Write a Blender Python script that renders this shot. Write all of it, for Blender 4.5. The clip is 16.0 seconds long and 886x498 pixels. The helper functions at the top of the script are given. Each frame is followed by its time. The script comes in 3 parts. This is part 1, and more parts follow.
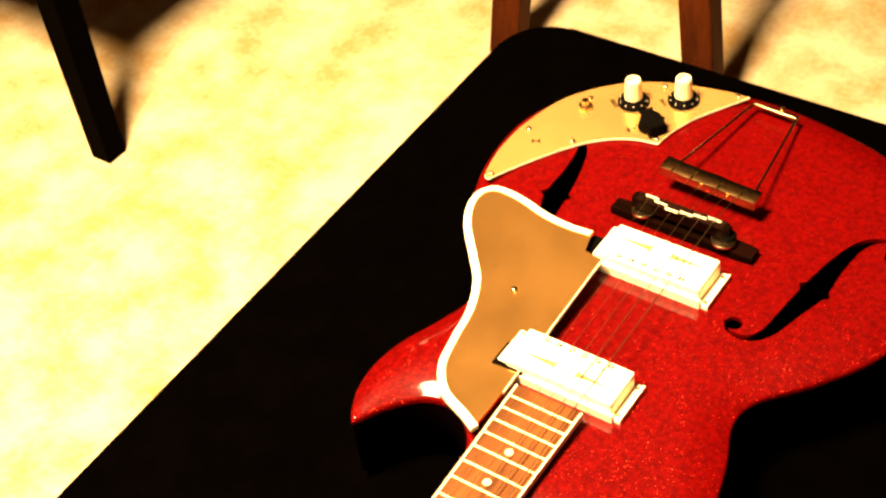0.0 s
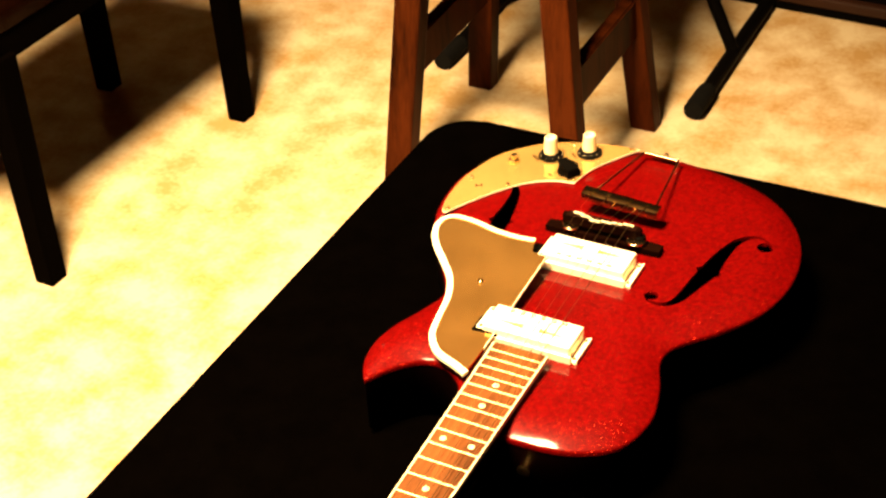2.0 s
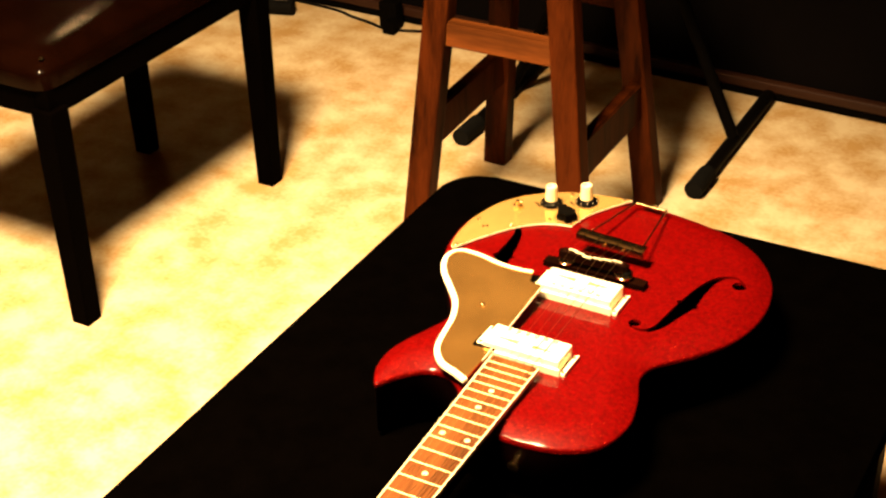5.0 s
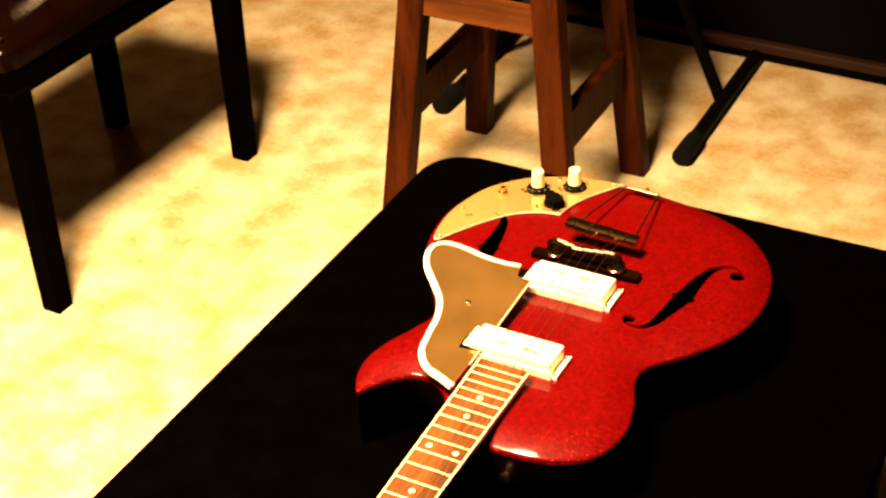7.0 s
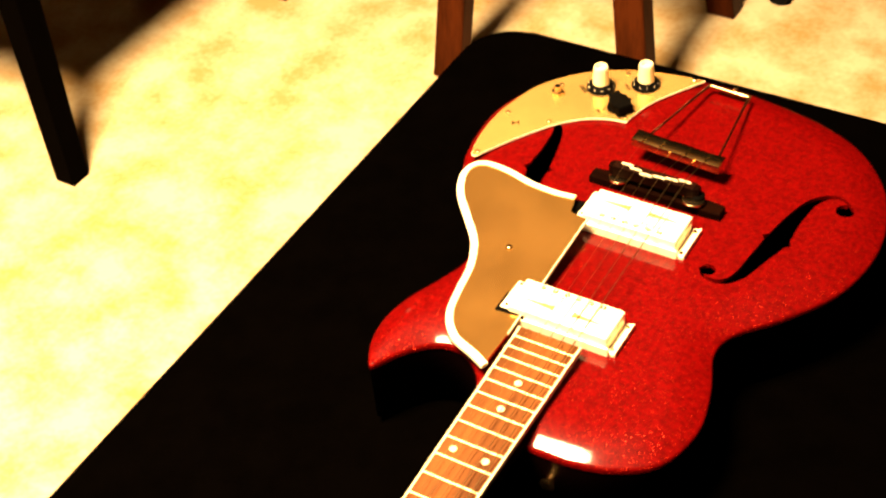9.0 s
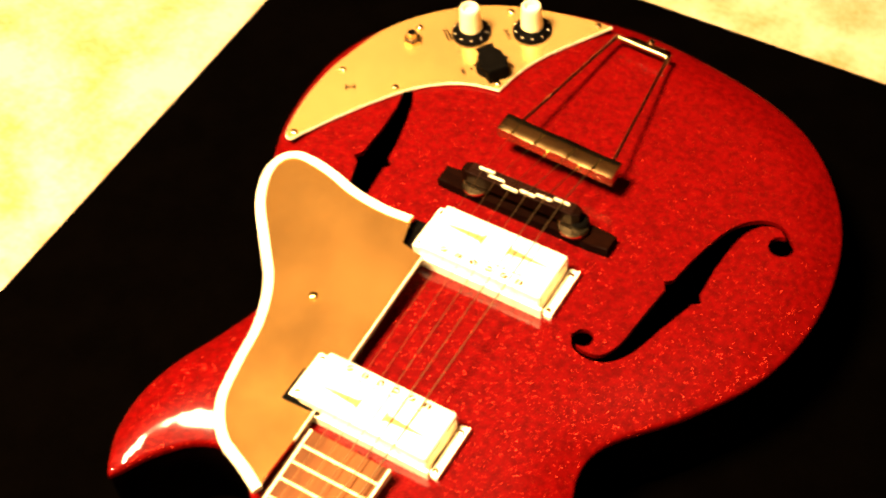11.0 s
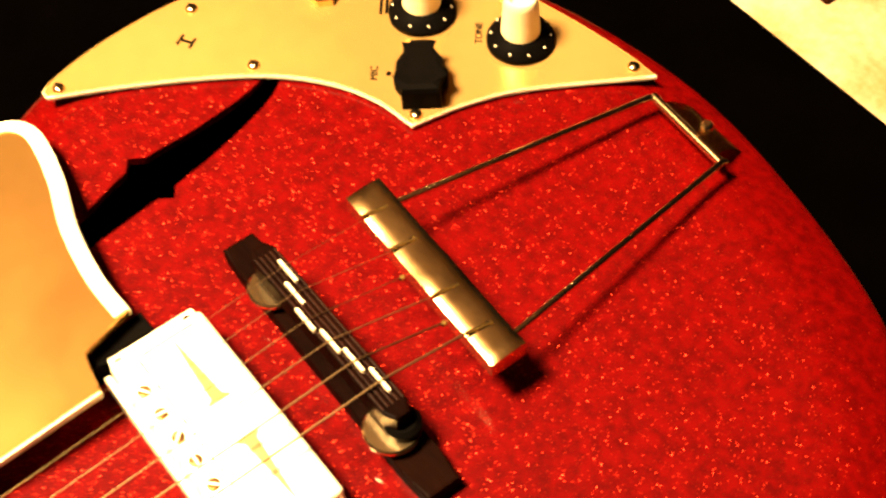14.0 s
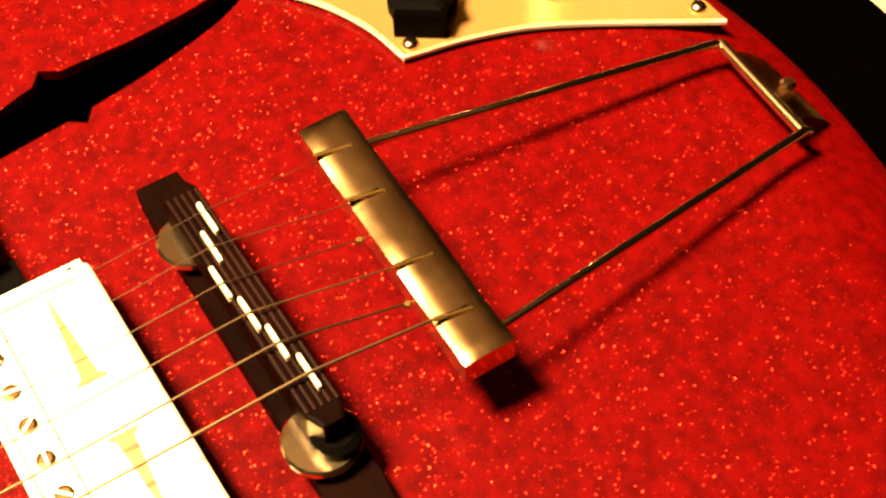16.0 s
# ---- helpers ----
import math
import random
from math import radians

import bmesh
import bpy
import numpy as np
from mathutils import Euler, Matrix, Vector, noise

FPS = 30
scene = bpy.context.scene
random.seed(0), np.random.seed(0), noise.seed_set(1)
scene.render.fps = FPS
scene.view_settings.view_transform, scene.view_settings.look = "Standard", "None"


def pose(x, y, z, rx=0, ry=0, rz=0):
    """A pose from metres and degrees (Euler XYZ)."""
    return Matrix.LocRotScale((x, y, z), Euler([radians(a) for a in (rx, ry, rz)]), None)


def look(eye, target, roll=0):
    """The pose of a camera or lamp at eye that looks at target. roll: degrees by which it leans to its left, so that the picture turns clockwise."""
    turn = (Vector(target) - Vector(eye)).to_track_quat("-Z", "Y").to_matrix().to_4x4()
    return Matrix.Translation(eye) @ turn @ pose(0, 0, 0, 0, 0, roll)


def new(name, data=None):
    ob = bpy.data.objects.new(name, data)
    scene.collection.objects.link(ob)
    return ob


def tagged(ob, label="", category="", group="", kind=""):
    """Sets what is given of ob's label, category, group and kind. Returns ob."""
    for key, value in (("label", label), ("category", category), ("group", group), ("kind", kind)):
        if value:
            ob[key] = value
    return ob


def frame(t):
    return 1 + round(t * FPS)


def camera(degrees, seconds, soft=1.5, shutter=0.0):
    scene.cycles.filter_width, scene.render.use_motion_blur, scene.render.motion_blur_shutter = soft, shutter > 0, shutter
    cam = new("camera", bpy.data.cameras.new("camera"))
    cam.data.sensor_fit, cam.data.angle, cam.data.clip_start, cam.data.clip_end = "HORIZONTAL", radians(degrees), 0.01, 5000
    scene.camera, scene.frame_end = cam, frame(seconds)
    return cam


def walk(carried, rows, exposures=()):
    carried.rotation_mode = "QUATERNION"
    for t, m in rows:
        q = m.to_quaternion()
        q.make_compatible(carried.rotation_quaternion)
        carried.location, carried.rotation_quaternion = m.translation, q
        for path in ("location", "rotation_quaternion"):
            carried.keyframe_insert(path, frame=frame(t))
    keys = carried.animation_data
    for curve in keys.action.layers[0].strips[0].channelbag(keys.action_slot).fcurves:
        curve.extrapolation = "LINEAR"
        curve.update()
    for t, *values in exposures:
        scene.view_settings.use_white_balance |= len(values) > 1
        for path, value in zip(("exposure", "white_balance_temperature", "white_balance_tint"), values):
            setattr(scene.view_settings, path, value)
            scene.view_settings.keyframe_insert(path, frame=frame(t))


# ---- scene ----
cam = camera(33.4, 16.0, soft=2.4, shutter=0.5)
PATH = [
    (0, (0.418, -0.77, 1.441), (-0.517, 0.326, 0.055), -8.5),
    (0.5, (0.432, -0.889, 1.465), (-0.478, 0.309, 0.148), -7.2),
    (1, (0.432, -1.011, 1.47), (-0.414, 0.284, 0.203), -5.7),
    (1.5, (0.458, -1.121, 1.492), (-0.352, 0.248, 0.28), -4.8),
    (2, (0.492, -1.185, 1.501), (-0.314, 0.229, 0.34), -3.9),
    (2.5, (0.537, -1.248, 1.521), (-0.283, 0.2, 0.41), -3.0),
    (3, (0.562, -1.296, 1.522), (-0.273, 0.17, 0.447), -2.3),
    (3.5, (0.585, -1.338, 1.53), (-0.265, 0.135, 0.479), -2.0),
    (4, (0.6, -1.359, 1.53), (-0.265, 0.116, 0.493), -2.1),
    (6.5, (0.571, -1.313, 1.524), (-0.27, 0.156, 0.459), -2.1),
    (7, (0.547, -1.266, 1.526), (-0.276, 0.188, 0.426), -2.8),
    (7.5, (0.508, -1.21, 1.509), (-0.301, 0.219, 0.367), -3.5),
    (8, (0.47, -1.14, 1.495), (-0.338, 0.243, 0.298), -4.7),
    (8.2, (0.453, -1.11, 1.49), (-0.36, 0.252, 0.271), -5.0),
    (10.3, (0.386, -0.634, 1.397), (-0.466, 0.368, -0.11), -8.7),
    (10.5, (0.362, -0.595, 1.382), (-0.438, 0.41, -0.151), -7.5),
    (11, (0.333, -0.506, 1.354), (-0.408, 0.47, -0.227), -7.2),
    (11.5, (0.293, -0.428, 1.302), (-0.347, 0.493, -0.354), -7.4),
    (12, (0.275, -0.364, 1.265), (-0.403, 0.504, -0.404), -7.6),
    (12.5, (0.259, -0.284, 1.214), (-0.518, 0.498, -0.455), -7.0),
    (13, (0.263, -0.211, 1.163), (-0.621, 0.503, -0.482), -6.9),
    (13.5, (0.256, -0.138, 1.103), (-0.659, 0.52, -0.55), -5.0),
    (14, (0.251, -0.092, 1.04), (-0.69, 0.553, -0.602), -3.7),
    (14.5, (0.243, -0.065, 0.988), (-0.722, 0.576, -0.642), -2.5),
    (15, (0.231, -0.048, 0.963), (-0.758, 0.585, -0.656), -2.0),
    (15.5, (0.219, -0.038, 0.93), (-0.799, 0.585, -0.676), -1.8),
    (16, (0.215, -0.038, 0.911), (-0.817, 0.565, -0.692), -2.2),
]
walk(cam, [(t, look(eye, target, roll)) for t, eye, target, roll in PATH])

# ---- light: one warm ceiling lamp beside the table, a very dim room ----
world = bpy.data.worlds.new("room_world")
scene.world = world
world.use_nodes = True
world.node_tree.nodes["Background"].inputs[0].default_value = (1.0, 0.55, 0.25, 1)
world.node_tree.nodes["Background"].inputs[1].default_value = 0.0004
lamp_data = bpy.data.lights.new("ceiling_lamp", "SPOT")
lamp_data.energy, lamp_data.color, lamp_data.shadow_soft_size = 2400, (1.0, 0.685, 0.345), 0.27
lamp_data.spot_size, lamp_data.spot_blend = radians(104), 1.0
lamp = new("ceiling_lamp", lamp_data)
lamp.matrix_world = look((-0.42, -0.65, 2.5), (-0.80, -0.20, 0.0))
# added point light for the same lamp's glow: brightens the ceiling that metal reflects
glow_data = bpy.data.lights.new("ceiling_lamp_glow", "POINT")
glow_data.energy, glow_data.color, glow_data.shadow_soft_size = 9, (1.0, 0.62, 0.24), 0.10
glow = new("ceiling_lamp_glow", glow_data)
glow.location = (-0.42, -0.65, 2.28)
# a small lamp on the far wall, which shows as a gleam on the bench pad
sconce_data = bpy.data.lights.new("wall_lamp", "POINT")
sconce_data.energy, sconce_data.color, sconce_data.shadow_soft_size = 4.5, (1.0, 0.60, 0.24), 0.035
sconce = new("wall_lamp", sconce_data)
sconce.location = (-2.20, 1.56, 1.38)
scene.view_settings.exposure = 0.0


# ---- materials ----
def material(name, colour, rough=0.5, metal=0.0, spec=0.5, vary=0.0, scale=20.0, bump=0.0, bump_scale=200.0,
             second=None, coat=0.0, stretch=(1, 1, 1), rough_vary=0.0):
    """Principled surface with cloudy colour variation, a finer grain and a fine relief, in object metres."""
    m = bpy.data.materials.new(name)
    m.use_nodes = True
    t, n = m.node_tree, m.node_tree.nodes
    p = n["Principled BSDF"]
    p.inputs["Base Color"].default_value = (*colour, 1)
    p.inputs["Roughness"].default_value = rough
    p.inputs["Metallic"].default_value = metal
    p.inputs["Specular IOR Level"].default_value = spec
    p.inputs["Coat Weight"].default_value = coat
    p.inputs["Coat Roughness"].default_value = 0.08
    geo = n.new("ShaderNodeNewGeometry")
    mp = n.new("ShaderNodeMapping")
    mp.inputs["Scale"].default_value = stretch
    t.links.new(geo.outputs["Position"], mp.inputs["Vector"])
    if vary or second:
        a = n.new("ShaderNodeTexNoise")
        a.inputs["Scale"].default_value, a.inputs["Detail"].default_value = scale, 6
        b = n.new("ShaderNodeTexNoise")
        b.inputs["Scale"].default_value, b.inputs["Detail"].default_value = scale * 9, 3
        add = n.new("ShaderNodeMath")
        add.operation = "MULTIPLY_ADD"
        add.inputs[1].default_value = 0.3
        t.links.new(mp.outputs[0], a.inputs["Vector"])
        t.links.new(mp.outputs[0], b.inputs["Vector"])
        t.links.new(b.outputs["Fac"], add.inputs[0])
        t.links.new(a.outputs["Fac"], add.inputs[2])
        ramp = n.new("ShaderNodeValToRGB")
        lo = second or tuple(c * (1 - vary) for c in colour)
        ramp.color_ramp.elements[0].position, ramp.color_ramp.elements[0].color = 0.48, (*lo, 1)
        ramp.color_ramp.elements[1].position, ramp.color_ramp.elements[1].color = 0.80, (*colour, 1)
        t.links.new(add.outputs[0], ramp.inputs[0])
        t.links.new(ramp.outputs[0], p.inputs["Base Color"])
        if rough_vary:
            r = n.new("ShaderNodeMapRange")
            r.inputs[3].default_value, r.inputs[4].default_value = rough - rough_vary, rough + rough_vary
            t.links.new(a.outputs["Fac"], r.inputs[0])
            t.links.new(r.outputs[0], p.inputs["Roughness"])
    if bump:
        g = n.new("ShaderNodeTexNoise")
        g.inputs["Scale"].default_value, g.inputs["Detail"].default_value = bump_scale, 4
        t.links.new(mp.outputs[0], g.inputs["Vector"])
        u = n.new("ShaderNodeBump")
        u.inputs["Strength"].default_value, u.inputs["Distance"].default_value = bump, 0.002
        t.links.new(g.outputs["Fac"], u.inputs["Height"])
        t.links.new(u.outputs[0], p.inputs["Normal"])
    return m


def sparkle(name, colour, flake):
    """Red lacquer over metal flakes: tiny cells, a few of them tilted mirrors."""
    m = material(name, colour, 0.5, 0.0, 0.02, vary=0.45, scale=220)
    t, n = m.node_tree, m.node_tree.nodes
    p = n["Principled BSDF"]
    p.inputs["Coat Weight"].default_value = 0.22
    p.inputs["Coat Roughness"].default_value = 0.09
    geo = n["Geometry"]
    v = n.new("ShaderNodeTexVoronoi")
    v.inputs["Scale"].default_value = 1900
    t.links.new(geo.outputs["Position"], v.inputs["Vector"])
    sub = n.new("ShaderNodeVectorMath")
    sub.operation = "SUBTRACT"
    sub.inputs[1].default_value = (0.5, 0.5, 0.5)
    t.links.new(v.outputs["Color"], sub.inputs[0])
    mul = n.new("ShaderNodeVectorMath")
    mul.operation = "SCALE"
    mul.inputs["Scale"].default_value = 1.3
    t.links.new(sub.outputs[0], mul.inputs[0])
    addn = n.new("ShaderNodeVectorMath")
    t.links.new(geo.outputs["Normal"], addn.inputs[0])
    t.links.new(mul.outputs[0], addn.inputs[1])
    nor = n.new("ShaderNodeVectorMath")
    nor.operation = "NORMALIZE"
    t.links.new(addn.outputs[0], nor.inputs[0])
    f = n.new("ShaderNodeBsdfPrincipled")
    f.inputs["Base Color"].default_value = (*flake, 1)
    f.inputs["Metallic"].default_value, f.inputs["Roughness"].default_value = 1.0, 0.36
    t.links.new(nor.outputs[0], f.inputs["Normal"])
    pick = n.new("ShaderNodeSeparateColor")
    t.links.new(v.outputs["Color"], pick.inputs[0])
    gt = n.new("ShaderNodeMapRange")
    gt.inputs[1].default_value, gt.inputs[2].default_value = 0.90, 0.96
    gt.inputs[4].default_value = 0.28
    t.links.new(pick.outputs[2], gt.inputs[0])
    mix = n.new("ShaderNodeMixShader")
    t.links.new(gt.outputs[0], mix.inputs[0])
    t.links.new(p.outputs[0], mix.inputs[1])
    t.links.new(f.outputs[0], mix.inputs[2])
    t.links.new(mix.outputs[0], n["Material Output"].inputs["Surface"])
    return m


M_FLOOR = material("mottled_floor", (0.46, 0.37, 0.235), 0.8, second=(0.31, 0.187, 0.068), scale=11, bump=0.35, bump_scale=90, spec=0.2)
M_WALL = material("dark_wall_paint", (0.002, 0.0015, 0.0015), 0.85, vary=0.3, scale=4, bump=0.1, spec=0.015)
M_ROOM = material("brown_wall_paint", (0.022, 0.012, 0.006), 0.85, vary=0.15, scale=3, bump=0.1)
M_CEIL = material("ceiling_paint", (0.24, 0.145, 0.062), 0.9, vary=0.1, scale=4, bump=0.2)
M_TRIM = material("brown_trim_wood", (0.022, 0.007, 0.003), 0.5, spec=0.2, vary=0.4, scale=14, stretch=(0.2, 1, 1))
M_TABLE = material("black_table_laminate", (0.0003, 0.0002, 0.00015), 0.8, vary=0.3, scale=30, bump=0.05, bump_scale=600, spec=0.0)
M_RED = sparkle("red_sparkle_lacquer", (0.071, 0.0004, 0.0003), (0.46, 0.022, 0.009))
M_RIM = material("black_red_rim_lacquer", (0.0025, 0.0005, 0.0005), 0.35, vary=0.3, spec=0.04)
# inside wood darkened: the shade behind the sound holes is put into its colour
M_INSIDE = material("darkened_inside_wood", (0.004, 0.0025, 0.0017), 0.9, spec=0.01, vary=0.3)
M_GUARD = material("gold_pickguard", (0.90, 0.48, 0.13), 0.20, metal=0.95, vary=0.16, scale=16, rough_vary=0.05)
M_WHITE = material("cream_plastic_trim", (0.66, 0.56, 0.38), 0.4, spec=0.2, vary=0.06, scale=60)
M_PLATE = material("satin_gold_plate", (0.78, 0.46, 0.14), 0.22, metal=0.8, vary=0.16, scale=12, rough_vary=0.05, bump=0.03, bump_scale=500)
M_COVER = material("satin_nickel_cover", (0.90, 0.79, 0.57), 0.45, metal=0.3, vary=0.05, scale=40)
M_NICKEL = material("worn_nickel", (0.94, 0.61, 0.26), 0.17, metal=1.0, vary=0.4, scale=22, rough_vary=0.05, bump=0.1, bump_scale=60)
M_POLE = material("dark_worn_nickel", (0.16, 0.085, 0.03), 0.35, metal=1.0, vary=0.5, scale=300)
M_BRASS = material("brass", (0.85, 0.55, 0.16), 0.25, metal=1.0, vary=0.2, scale=200)
M_CHROME = material("chrome", (0.94, 0.68, 0.36), 0.16, metal=1.0, vary=0.1, scale=80)
M_BLACK = material("black_plastic", (0.0016, 0.0013, 0.0010), 0.5, vary=0.3, scale=50, spec=0.006)
M_RUBBER = material("black_rubber", (0.003, 0.0028, 0.0025), 0.8, vary=0.3, scale=50, spec=0.04)
M_KNOB = material("cream_knob_plastic", (0.60, 0.50, 0.30), 0.45, vary=0.08, scale=150)
M_ROSE = material("rosewood", (0.004, 0.0009, 0.0003), 0.5, spec=0.01, vary=0.55, scale=70, stretch=(0.25, 1, 1), bump=0.08, bump_scale=300)
M_RIDGE = material("rosewood_ridge", (0.012, 0.003, 0.001), 0.45, spec=0.05, vary=0.5, scale=60)
M_BOARD = material("rosewood_fretboard", (0.105, 0.034, 0.008), 0.5, spec=0.06, vary=0.6, scale=60, stretch=(1, 0.12, 1), bump=0.08, bump_scale=400)
M_EMBLEM = material("golden_engraving", (0.26, 0.145, 0.045), 0.4, vary=0.3, scale=200)
M_FRET = material("fret_nickel", (0.62, 0.44, 0.20), 0.45, metal=0.35, vary=0.15, scale=200)
M_INLAY = material("cream_inlay", (0.52, 0.43, 0.27), 0.4, vary=0.05)
M_STEEL = material("string_steel", (0.22, 0.14, 0.065), 0.3, metal=1.0)
M_STOOL = material("brown_stool_wood", (0.040, 0.0080, 0.0013), 0.45, spec=0.025, vary=0.85, scale=28, stretch=(1, 1, 0.10), bump=0.15, bump_scale=150)
M_RAIL = material("worn_rail_wood", (0.11, 0.030, 0.006), 0.42, spec=0.05, vary=0.65, scale=22, stretch=(0.12, 1, 1), bump=0.15, bump_scale=150)
M_BENCH = material("black_bench_lacquer", (0.0005, 0.0003, 0.0002), 0.5, vary=0.3, scale=20, spec=0.002)
M_PAD = material("brown_leather_pad", (0.0025, 0.0006, 0.0002), 0.14, spec=0.055, vary=0.4, scale=12, bump=0.12, bump_scale=260)
M_STAND = material("black_powder_coat", (0.0015, 0.0012, 0.001), 0.5, vary=0.2, scale=90, spec=0.015)


# ---- building helpers ----
def part(name, bm, mat, parent=None, label="", smooth=None):
    """Links a bmesh, given in world metres, as one mesh object under its thing or part."""
    root = parent
    while root is not None and root.parent is not None:
        root = root.parent
    if root is not None:
        bmesh.ops.translate(bm, verts=bm.verts, vec=-root.location)
    bmesh.ops.recalc_face_normals(bm, faces=bm.faces)
    me = bpy.data.meshes.new(name)
    bm.to_mesh(me)
    bm.free()
    me.materials.append(mat)
    if smooth is not None:
        me.shade_smooth()
        me.set_sharp_from_angle(angle=radians(smooth))
    ob = new(name, me)
    ob.parent = parent
    if label:
        ob["label"] = label
    return ob


def thing(name, at, label, category, group="", kind=""):
    ob = new(name)
    ob.location = at
    ob.empty_display_size = 0.05
    return tagged(ob, label, category, group, kind)


def box(x0, x1, y0, y1, z0, z1, bevel=0.0, seg=2, bm=None):
    own = bmesh.new()
    bmesh.ops.create_cube(own, size=1.0, matrix=Matrix.Translation(((x0 + x1) / 2, (y0 + y1) / 2, (z0 + z1) / 2)) @ Matrix.Diagonal((x1 - x0, y1 - y0, z1 - z0, 1)))
    if bevel:
        bmesh.ops.bevel(own, geom=own.edges[:], offset=bevel, segments=seg, profile=0.6, affect="EDGES")
    return own if bm is None else join(bm, own)


def join(bm, other):
    me = bpy.data.meshes.new("join")
    other.to_mesh(me)
    other.free()
    bm.from_mesh(me)
    bpy.data.meshes.remove(me)
    return bm


def beam(a, b, wa, wb, ta=None, tb=None, bevel=0.003):
    """A square bar from a to b that tapers from wa x ta to wb x tb, its ends level."""
    ta, tb = ta or wa, tb or wb
    bm = bmesh.new()
    rings = []
    for (x, y, z), w, t in ((a, wa, ta), (b, wb, tb)):
        rings.append([bm.verts.new((x + sx * w / 2, y + sy * t / 2, z)) for sx, sy in ((-1, -1), (1, -1), (1, 1), (-1, 1))])
    bm.faces.new(rings[0][::-1])
    bm.faces.new(rings[1])
    for i in range(4):
        j = (i + 1) % 4
        bm.faces.new((rings[0][i], rings[0][j], rings[1][j], rings[1][i]))
    if bevel:
        bmesh.ops.bevel(bm, geom=bm.edges[:], offset=bevel, segments=2, profile=0.6, affect="EDGES")
    return bm


def tube(points, r, sides=10, caps=True, r_end=None):
    """A round bar along points."""
    bm = bmesh.new()
    pts = [Vector(p) for p in points]
    rings = []
    for i, p in enumerate(pts):
        d = (pts[min(i + 1, len(pts) - 1)] - pts[max(i - 1, 0)]).normalized()
        side = d.cross(Vector((0, 0, 1)) if abs(d.z) < 0.9 else Vector((1, 0, 0))).normalized()
        up = side.cross(d)
        rr = r if r_end is None else r + (r_end - r) * i / (len(pts) - 1)
        rings.append([bm.verts.new(p + rr * (math.cos(2 * math.pi * k / sides) * side + math.sin(2 * math.pi * k / sides) * up)) for k in range(sides)])
    for a, b in zip(rings, rings[1:]):
        for k in range(sides):
            bm.faces.new((a[k], a[(k + 1) % sides], b[(k + 1) % sides], b[k]))
    if caps:
        bm.faces.new(rings[0][::-1])
        bm.faces.new(rings[-1])
    return bm


def lathe(at, profile, sides=28, axis="z"):
    """A turned shape: profile rows are (radius, height) above at."""
    bm = bmesh.new()
    rings = []
    for r, h in profile:
        rings.append([bm.verts.new((r * math.cos(2 * math.pi * k / sides), r * math.sin(2 * math.pi * k / sides), h)) for k in range(sides)])
    for a, b in zip(rings, rings[1:]):
        for k in range(sides):
            bm.faces.new((a[k], a[(k + 1) % sides], b[(k + 1) % sides], b[k]))
    bm.faces.new(rings[0][::-1])
    bm.faces.new(rings[-1])
    turn = Matrix.Rotation(radians(90), 4, "X") if axis == "-y" else Matrix.Identity(4)
    bmesh.ops.transform(bm, matrix=Matrix.Translation(at) @ turn, verts=bm.verts)
    return bm


def spline(ctrl, n=8, closed=False):
    """Points on a smooth curve through the control points."""
    c = [Vector(p) for p in ctrl]
    out = []
    count = len(c) if closed else len(c) - 1
    for i in range(count):
        p1, p2 = c[i], c[(i + 1) % len(c)]
        p0 = c[i - 1] if (closed or i) else 2 * p1 - p2
        p3 = c[(i + 2) % len(c)] if (closed or i + 2 < len(c)) else 2 * p2 - p1
        for k in range(n):
            t = k / n
            out.append(0.5 * (2 * p1 + (p2 - p0) * t + (2 * p0 - 5 * p1 + 4 * p2 - p3) * t * t + (3 * p1 - p0 - 3 * p2 + p3) * t ** 3))
    if not closed:
        out.append(c[-1])
    return out


def slab(outline, z0, z1, bevel=0.0):
    """A flat plate with a given outline."""
    bm = bmesh.new()
    top = [bm.verts.new((p[0], p[1], z1)) for p in outline]
    low = [bm.verts.new((p[0], p[1], z0)) for p in outline]
    f = bm.faces.new(top)
    bm.faces.new(low[::-1])
    for i in range(len(top)):
        j = (i + 1) % len(top)
        bm.faces.new((low[i], low[j], top[j], top[i]))
    if bevel:
        bmesh.ops.bevel(bm, geom=list(f.edges), offset=bevel, segments=2, profile=0.6, affect="EDGES")
    return bm


def inside(x, y, loop):
    hit = False
    for (ax, ay), (bx, by) in zip(loop, loop[1:] + loop[:1]):
        if (ay > y) != (by > y) and x < ax + (y - ay) * (bx - ax) / (by - ay):
            hit = not hit
    return hit


# ---- the room ----
def structure(name, bm, mat, label=""):
    ob = part(name, bm, mat)
    return tagged(ob, label, "", "", "structure")


structure("floor", box(-3.4, 2.4, -3.2, 2.1, -0.1, 0.0), M_FLOOR, "mottled beige floor under warm lamp light")
structure("ceiling", box(-3.4, 2.4, -3.2, 2.1, 2.62, 2.72), M_CEIL, "plain cream ceiling")
WALL_TURN = Matrix.Translation((-0.77, 1.780, 0)) @ Matrix.Rotation(radians(-2.2), 4, "Z")


def along_wall(y0, y1, z0, z1, bevel=0.0):
    bm = box(-2.9, 3.4, y0, y1, z0, z1, bevel)
    bmesh.ops.transform(bm, matrix=WALL_TURN, verts=bm.verts)
    return bm


